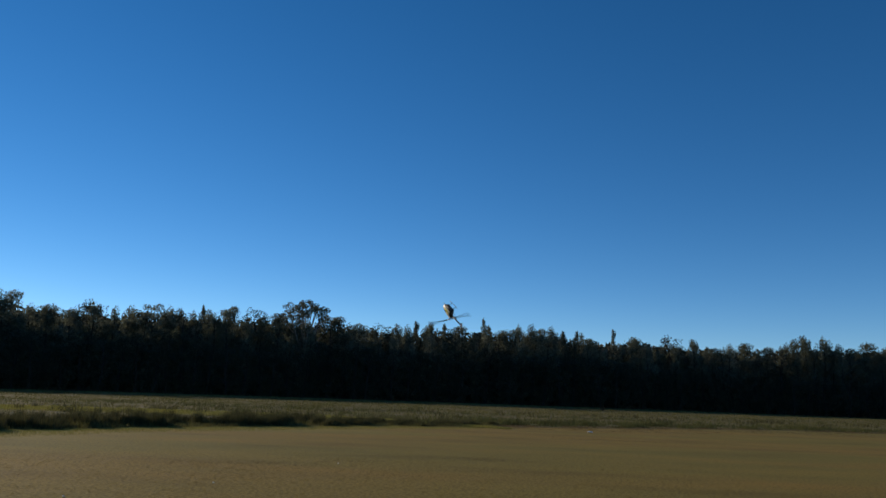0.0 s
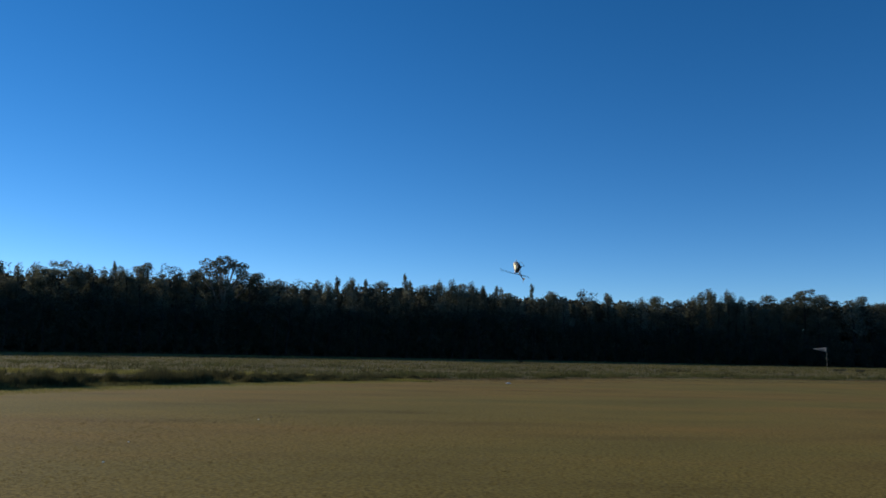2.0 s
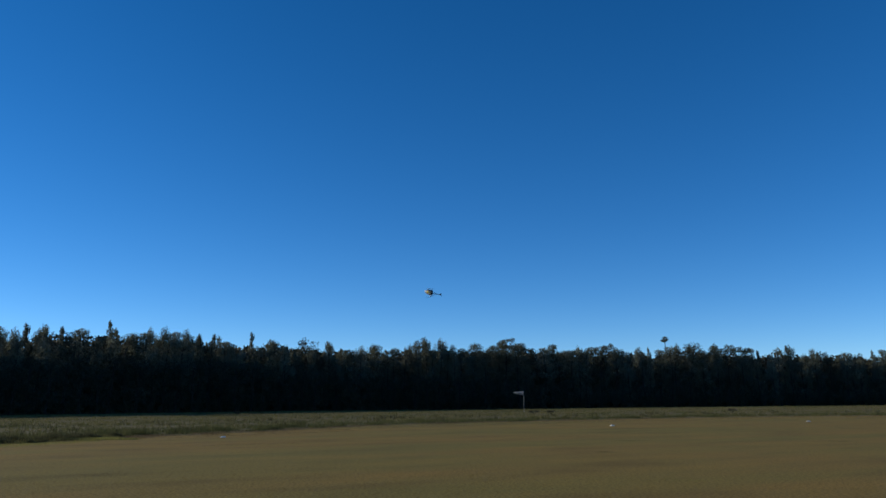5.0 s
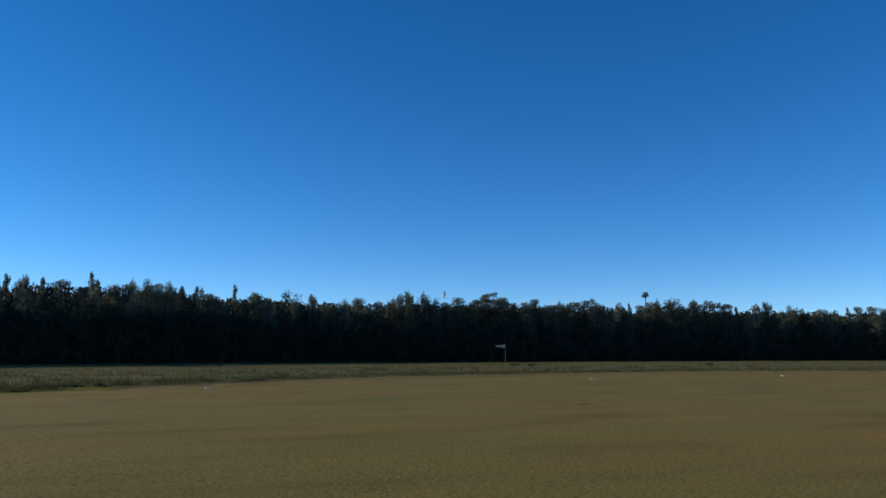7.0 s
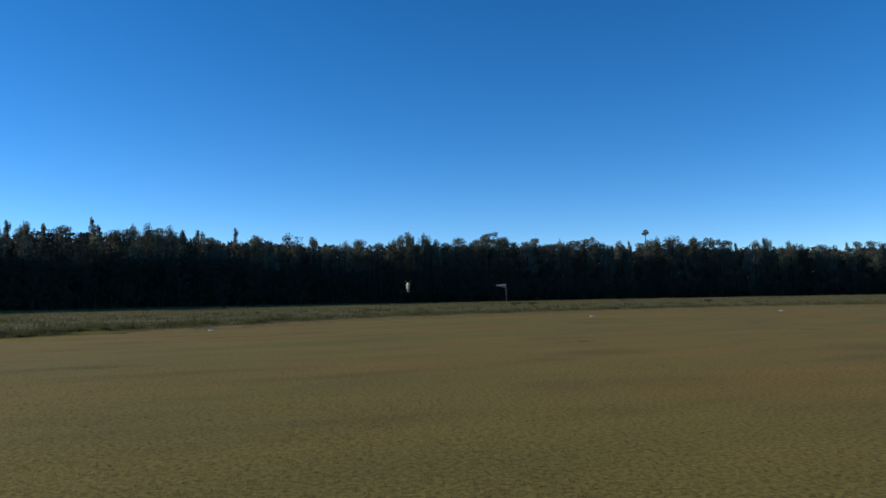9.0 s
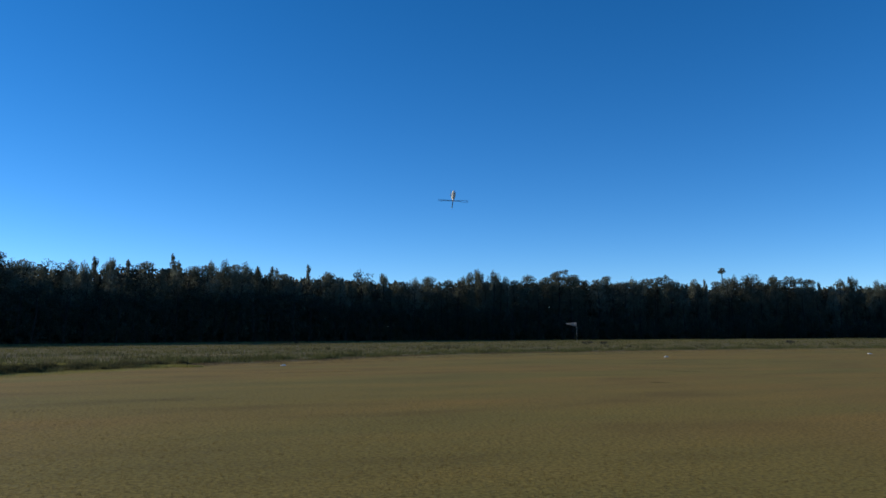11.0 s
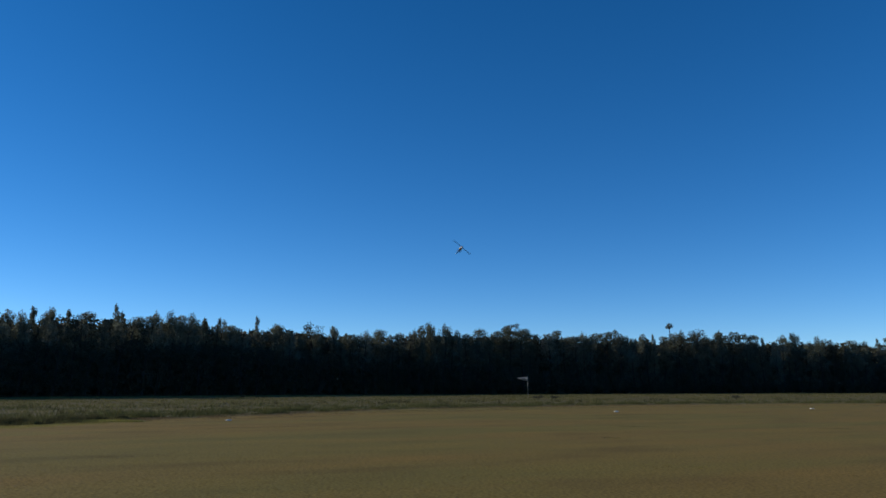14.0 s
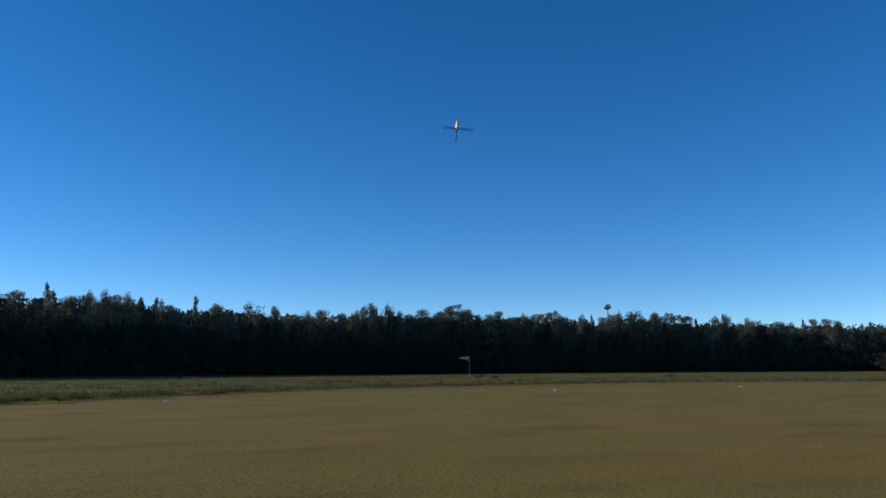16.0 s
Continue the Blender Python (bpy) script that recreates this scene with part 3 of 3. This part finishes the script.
# ---- things on the field ----
def build_windsock():
    root = tagged(new("windsock"), "faded grey windsock on a thin white pole", "windsock")
    bm = bmesh.new()
    tube(bm, [(0, 0, -0.3), (0, 0, 1.4), (0, 0, 2.98)], (0.013, 0.012, 0.011), 10)
    part("pole", bm, POLE, root, "thin weathered white pole")
    bm = bmesh.new()
    tube(bm, [(0, 0, 2.96), (0, 0, 3.06)], (0.05, 0.05), 10)
    tube(bm, [(0, 0, 3.03), (-0.12, 0, 3.03)], (0.018, 0.018), 8)
    part("swivel", bm, STEEL, root)
    bm = bmesh.new()
    ring = [(-0.06, 0.32 * math.cos(k * math.tau / 20), 2.78 + 0.32 * math.sin(k * math.tau / 20)) for k in range(21)]
    tube(bm, ring, [0.012] * 21, 6, False)
    tube(bm, [(-0.06, 0, 2.72), (-0.06, 0, 3.04)], (0.01, 0.01), 6)
    part("hoop", bm, STEEL, root, "steel hoop that holds the mouth open")
    bm = bmesh.new()
    n = 9
    tube(bm, [(-0.06 - 1.5 * i / n, 0.02 * math.sin(i), 2.78 + 0.10 * (i / n) + 0.01 * math.sin(2.3 * i)) for i in range(n + 1)], [0.32 - 0.26 * i / n + 0.01 * math.sin(3 * i) for i in range(n + 1)], 16, False)
    bmesh.ops.solidify(bm, geom=list(bm.faces), thickness=0.004)
    part("sleeve", bm, CLOTH, root, "tapered grey cloth sleeve streaming level")
    root.matrix_basis = pose(*spot(32.67, 125), 0, 0, -32.67) @ Matrix.Scale(1.08, 4)


def build_markers():
    first = tagged(new("runway_marker"), "low white plastic field marker on the turf", "marker", "runway markers")
    bm = bmesh.new()
    box(bm, 0.40, 0.22, 0.035, pose(0, 0, 0.018), 0.01)
    part("base", bm, PLASTIC, first)
    bm = bmesh.new()
    box(bm, 0.30, 0.15, 0.045, pose(0, 0, 0.055), 0.014)
    for v in bm.verts:
        if v.co.z > 0.055:
            v.co.x *= 0.7
            v.co.y *= 0.6
    part("ridge", bm, PLASTIC, first)
    first.matrix_basis = pose(*spot(10.92, 40.2), 0, 0, -8)
    for az, r, turn in ((39.0, 54.5, 12), (51.9, 67.4, -20)):
        copy_thing(first, pose(*spot(az, r), 0, 0, turn) @ Matrix.Scale(0.85, 4))
    first.matrix_basis = first.matrix_basis @ Matrix.Scale(0.75, 4)


def build_stones():
    bm = bmesh.new()
    bmesh.ops.create_icosphere(bm, subdivisions=2, radius=0.017)
    for v in bm.verts:
        v.co *= 1 + 0.3 * noise.noise(v.co * 40)
        v.co.z *= 0.7
    me = bpy.data.meshes.new("white_stone")
    bm.to_mesh(me)
    bm.free()
    me.materials.append(STONE)
    for az, el in ((-7.3, -5.2), (-15.9, -6.66), (-25.3, -7.48), (-17.4, -7.93), (-25.9, -8.99)):
        ob = tagged(new("white_stone", me), "small white stone lying in the short turf", "stone", "stones on the field")
        ob.matrix_basis = pose(*spot(az, EYE / math.tan(radians(-el)), 0.012), 0, 0, az * 9)


def build_shrubs():
    rng = np.random.default_rng(21)
    for az, r, w, h in ((33.4, 104, 0.75, 0.42), (34.6, 108, 0.5, 0.36), (11.8, 120, 0.35, 0.4), (47.2, 112, 0.6, 0.45)):
        root = tagged(new("low_shrub"), "small dark shrub in the rough grass", "shrub", "shrubs in the rough")
        bm = bmesh.new()
        cs = []
        for k in range(7):
            a = k * 2.399
            tip = (math.cos(a) * w * 0.7, math.sin(a) * w * 0.7, h * (0.75 + 0.3 * rng.uniform()))
            tube(bm, [(0, 0, -0.1), (tip[0] * 0.4, tip[1] * 0.4, h * 0.5), tip], (0.02, 0.012, 0.005), 5)
            cs.append(tip)
        part("stems", bm, BARK, root)
        v, f = leaf_cloud(rng, np.array(cs), np.array([(w * 0.4, w * 0.4, h * 0.4)] * 7), 60, 0.05)
        put("foliage", mesh_of("foliage", v, f, LEAF_DARK_SHADE), root)
        root.matrix_basis = pose(*spot(az, r), 0, 0, az)


build_shrubs()
build_windsock()
build_markers()
build_stones()


# ---- the model helicopter: nose to +X, rotor above ----
def loft(bm, sections, sides=20):
    """Rings across X: (x, centre z, half width, half height)."""
    rings = []
    for x, zc, w, h in sections:
        w, h = 0.96 * w, 1.12 * h
        rings.append([bm.verts.new((x, w * math.cos(k * math.tau / sides), zc + h * math.sin(k * math.tau / sides))) for k in range(sides)])
    for u, v in zip(rings, rings[1:]):
        for k in range(sides):
            bm.faces.new((u[k], u[(k + 1) % sides], v[(k + 1) % sides], v[k]))
    bm.faces.new(rings[0][::-1])
    bm.faces.new(rings[-1])


def blade(bm, root, tip, chord, thick):
    n = 8
    rings = []
    for i in range(n + 1):
        x = root + (tip - root) * i / n
        c = chord * (0.7 if i == 0 else 1.0 if i < n else 0.8)
        rings.append([bm.verts.new((x, y * c, z * thick)) for y, z in ((0.35, 0), (0.2, 0.5), (-0.2, 0.4), (-0.65, 0), (-0.2, -0.35), (0.2, -0.5))])
    for u, v in zip(rings, rings[1:]):
        for k in range(6):
            bm.faces.new((u[k], u[(k + 1) % 6], v[(k + 1) % 6], v[k]))
    bm.faces.new(rings[0][::-1])
    bm.faces.new(rings[-1])


def build_helicopter():
    root = tagged(new("model_helicopter"), "pale cream and yellow radio-controlled helicopter in stunt flight", "model helicopter")
    bm = bmesh.new()
    loft(bm, ((0.50, -0.10, 0.012, 0.012), (0.485, -0.10, 0.04, 0.045), (0.44, -0.09, 0.07, 0.085), (0.36, -0.07, 0.092, 0.125), (0.24, -0.05, 0.10, 0.15),
              (0.10, -0.035, 0.11, 0.165), (0.0, -0.03, 0.105, 0.16), (-0.05, -0.03, 0.10, 0.155), (-0.045, -0.03, 0.088, 0.143), (0.05, -0.03, 0.085, 0.14)))
    body = part("canopy", bm, CREAM, root, "glossy pale cream canopy, open at the back")
    bm = bmesh.new()
    loft(bm, ((0.42, -0.03, 0.075, 0.03), (0.36, -0.025, 0.094, 0.045), (0.25, -0.01, 0.106, 0.055), (0.17, 0.0, 0.108, 0.045)))
    part("window", bm, TINT, body, "dark tinted window")
    for side in (1, -1):
        bm = bmesh.new()
        loft(bm, ((0.30, -0.10, 0.008, 0.03), (0.18, -0.09, 0.010, 0.038), (0.04, -0.06, 0.010, 0.03), (-0.04, -0.04, 0.006, 0.02)), 10)
        for v in bm.verts:
            v.co.y += side * (0.0985 if v.co.x > 0.1 else 0.102 if v.co.x > 0 else 0.095)
        part("stripe", bm, YELLOW, body, "yellow side stripe")
    bm = bmesh.new()
    box(bm, 0.44, 0.15, 0.12, pose(0.10, 0, -0.19), 0.015)
    box(bm, 0.16, 0.06, 0.16, pose(-0.02, 0, 0.06), 0.01)
    box(bm, 0.05, 0.15, 0.24, pose(-0.02, 0, -0.03), 0.01)
    box(bm, 0.16, 0.05, 0.20, pose(-0.09, 0, -0.03), 0.01)
    part("frame", bm, CARBON, root, "black carbon side frames")
    bm = bmesh.new()
    tube(bm, [(-0.10, 0, 0.0), (-0.45, 0, 0.005), (-0.80, 0, 0.01)], (0.027, 0.026, 0.024), 12)
    part("tail_boom", bm, CARBON, root)
    for side in (1, -1):
        bm = bmesh.new()
        tube(bm, [(-0.12, side * 0.04, -0.16), (-0.52, 0.0, -0.015)], (0.006, 0.006), 6)
        part("boom_strut", bm, CARBON, root)
    bm = bmesh.new()
    outline = ((-0.70, -0.02), (-0.78, 0.03), (-0.86, 0.13), (-0.89, 0.13), (-0.84, 0.0), (-0.87, -0.12), (-0.84, -0.12))
    side_a = [bm.verts.new((x, 0.003, z)) for x, z in outline]
    side_b = [bm.verts.new((x, -0.003, z)) for x, z in outline]
    bm.faces.new(side_a)
    bm.faces.new(side_b[::-1])
    for k in range(len(outline)):
        bm.faces.new((side_a[k], side_b[k], side_b[(k + 1) % len(outline)], side_a[(k + 1) % len(outline)]))
    part("tail_fin", bm, CARBON, root, "swept black tail fin", False)
    bm = bmesh.new()
    tube(bm, [(-0.80, -0.05, 0.01), (-0.80, 0.03, 0.01)], (0.014, 0.014), 8)
    part("tail_gearbox", bm, ALLOY, root)
    bm = bmesh.new()
    tube(bm, [(-0.012, 0, 0), (0.012, 0, 0)], (0.016, 0.016), 8)
    tail = part("tail_rotor", bm, ALLOY, root)
    tail.matrix_local = pose(-0.80, -0.055, 0.01, 90, 0, 0)
    for turn in (35, 215):
        bm = bmesh.new()
        blade(bm, 0.02, 0.14, 0.028, 0.006)
        bmesh.ops.transform(bm, matrix=pose(0, 0, 0, 0, 0, turn), verts=bm.verts)
        part("tail_blade", bm, CARBON, tail)
    for side in (1, -1):
        bm = bmesh.new()
        tube(bm, [(0.36, side * 0.145, -0.30), (0.32, side * 0.15, -0.34), (0.25, side * 0.15, -0.35), (-0.14, side * 0.15, -0.35), (-0.19, side * 0.15, -0.335)], (0.006, 0.008, 0.008, 0.008, 0.006), 8)
        part("skid", bm, GREY, root, "thin grey landing skid")
    for x in (0.22, -0.06):
        bm = bmesh.new()
        tube(bm, [(x, -0.15, -0.345), (x, -0.13, -0.29), (x, -0.04, -0.245), (x, 0.04, -0.245), (x, 0.13, -0.29), (x, 0.15, -0.345)], [0.01] * 6, 8)
        part("skid_arch", bm, CARBON, root)
    bm = bmesh.new()
    tube(bm, [(0, 0, 0.05), (0, 0, 0.24)], (0.009, 0.009), 8)
    tube(bm, [(0, 0, 0.13), (0, 0, 0.155)], (0.05, 0.05), 14)
    part("mast", bm, ALLOY, root, "bright alloy mast and swashplate")
    bm = bmesh.new()
    box(bm, 0.17, 0.045, 0.035, Matrix(), 0.008)
    tube(bm, [(0, 0, -0.02), (0, 0, 0.03)], (0.03, 0.024), 12)
    rotor = part("rotor", bm, ALLOY, root, "bright alloy rotor head")
    rotor.matrix_local = pose(0, 0, 0.24)
    for turn in (0, 180):
        bm = bmesh.new()
        blade(bm, 0.07, 0.92, 0.068, 0.008)
        bmesh.ops.transform(bm, matrix=pose(0, 0, 0, 0, 0, turn), verts=bm.verts)
        part("rotor_blade", bm, CARBON, rotor, "slim dark rotor blade")
    for ob in root.children:
        if ob is not rotor:
            ob.matrix_local = Matrix.Scale(0.74, 4) @ ob.matrix_local
    for ob in rotor.children:
        ob.matrix_local = Matrix.Scale(0.74, 4)
    rotor.data.transform(Matrix.Scale(0.74, 4))
    return root, rotor


def aim(az, el, d, nose, up):
    """Pose of a thing seen at a bearing, elevation and distance; nose and up as right, up and towards the viewer."""
    a, e = radians(az), radians(el)
    way = Vector((math.sin(a) * math.cos(e), math.cos(a) * math.cos(e), math.sin(e)))
    right = Vector((math.cos(a), -math.sin(a), 0))
    lift = right.cross(way)
    axes = Matrix((right, lift, -way)).transposed()
    n = (axes @ Vector(nose)).normalized()
    u = axes @ Vector(up)
    u = (u - u.dot(n) * n).normalized()
    m = Matrix((n, u.cross(n), u)).transposed().to_4x4()
    return Matrix.Translation(Vector((0, 0, EYE)) + d * way) @ m


helicopter, rotor = build_helicopter()


def motions():
    """The flight, and the turning rotor."""
    walk(helicopter, [(t, aim(az, el, d, n, u)) for t, az, el, d, n, u in (
        (0.0, 0.46, 5.99, 21.5, (-0.52, 0.50, -0.68), (-0.10, -0.80, -0.57)),
        (0.5, 1.58, 3.30, 22.9, (-0.55, 0.45, -0.70), (-0.15, -0.82, -0.50)),
        (1.0, 3.26, 2.42, 23.7, (-0.55, 0.42, -0.72), (-0.25, -0.80, -0.45)),
        (1.5, 6.86, 3.99, 23.7, (-0.50, 0.45, -0.72), (-0.30, -0.78, -0.45)),
        (2.0, 11.50, 6.22, 27.5, (-0.38, 0.58, -0.71), (-0.48, -0.68, -0.40)),
        (2.5, 15.29, 8.29, 26, (-0.14, 0.22, -0.95), (0.0, -0.97, -0.20)),
        (3.0, 18.46, 9.38, 30.3, (-0.05, 0.22, -0.95), (-0.03, -0.97, -0.20)),
        (3.5, 20.74, 9.14, 34.8, (-0.05, 0.22, -0.95), (-0.05, -0.97, -0.20)),
        (4.0, 22.89, 8.85, 37.7, (-0.05, 0.20, -0.95), (-0.05, -0.97, -0.20)),
        (4.2, 23.60, 8.75, 39.2, (-0.05, 0.20, -0.95), (-0.05, -0.97, -0.20)),
        (4.8, 25.30, 8.35, 42.2, (-0.75, 0.15, -0.62), (-0.05, -0.97, -0.15)),
        (5.4, 26.75, 7.75, 45.1, (-0.90, 0.12, 0.40), (-0.03, -0.98, -0.05)),
        (6.0, 27.70, 6.85, 46.6, (-0.35, 0.15, 0.92), (0.0, -0.98, 0.10)),
        (6.5, 28.04, 5.98, 46.6, (-0.06, 0.18, 0.96), (0.02, -0.97, 0.18)),
        (7.0, 28.09, 4.54, 48.1, (0.05, 0.20, 0.96), (0.02, -0.97, 0.18)),
        (7.5, 27.72, 3.75, 46.6, (0.08, 0.20, 0.96), (0.02, -0.97, 0.18)),
        (8.0, 27.11, 2.83, 44, (0.06, 0.24, 0.95), (0.05, -0.97, 0.20)),
        (8.5, 26.21, 1.86, 39, (0.05, 0.24, 0.95), (0.03, -0.97, 0.20)),
        (9.0, 25.27, 0.67, 33, (0.05, 0.22, 0.95), (0.02, -0.97, 0.20)),
        (9.2, 24.75, 0.51, 32, (0.05, 0.25, 0.95), (0.02, -0.97, 0.22)),
        (10.0, 23.60, 2.60, 32, (0.08, 0.65, 0.74), (0.02, -0.74, 0.65)),
        (11.3, 23.53, 11.80, 34.0, (0.10, 0.74, 0.67), (0.03, -0.67, 0.74)),
        (11.5, 23.55, 12.90, 32.6, (0.17, 0.80, 0.57), (0.03, -0.57, 0.80)),
        (12.0, 23.76, 15.75, 28.1, (0.20, 0.97, 0.10), (0.05, -0.10, 0.97)),
        (12.5, 24.91, 17.91, 26.6, (0.36, 0.93, -0.08), (-0.55, 0.15, 0.80)),
        (13.0, 26.15, 15.96, 38, (0.36, 0.56, -0.75), (0.30, 0.65, 0.63)),
        (13.5, 26.69, 12.24, 42, (0.42, 0.42, -0.80), (0.45, 0.62, 0.56)),
        (14.0, 27.72, 10.41, 46, (0.45, 0.50, -0.74), (0.45, 0.58, 0.66)),
        (14.5, 29.30, 11.08, 43, (0.33, 0.57, -0.75), (0.20, 0.62, 0.56)),
        (15.0, 30.73, 13.90, 38, (0.18, 0.96, -0.10), (-0.35, 0.15, 0.90)),
        (15.5, 31.22, 15.70, 34.0, (0.06, 0.99, 0.05), (0.10, -0.05, 0.97)),
        (16.0, 31.84, 17.98, 33.5, (0.10, 0.99, 0.05), (0.16, -0.05, 0.97)))])
    walk(rotor, [(k / FPS, pose(0, 0, 0.178, 0, 0, 90 + 84 * k)) for k in range(481)])


motions()
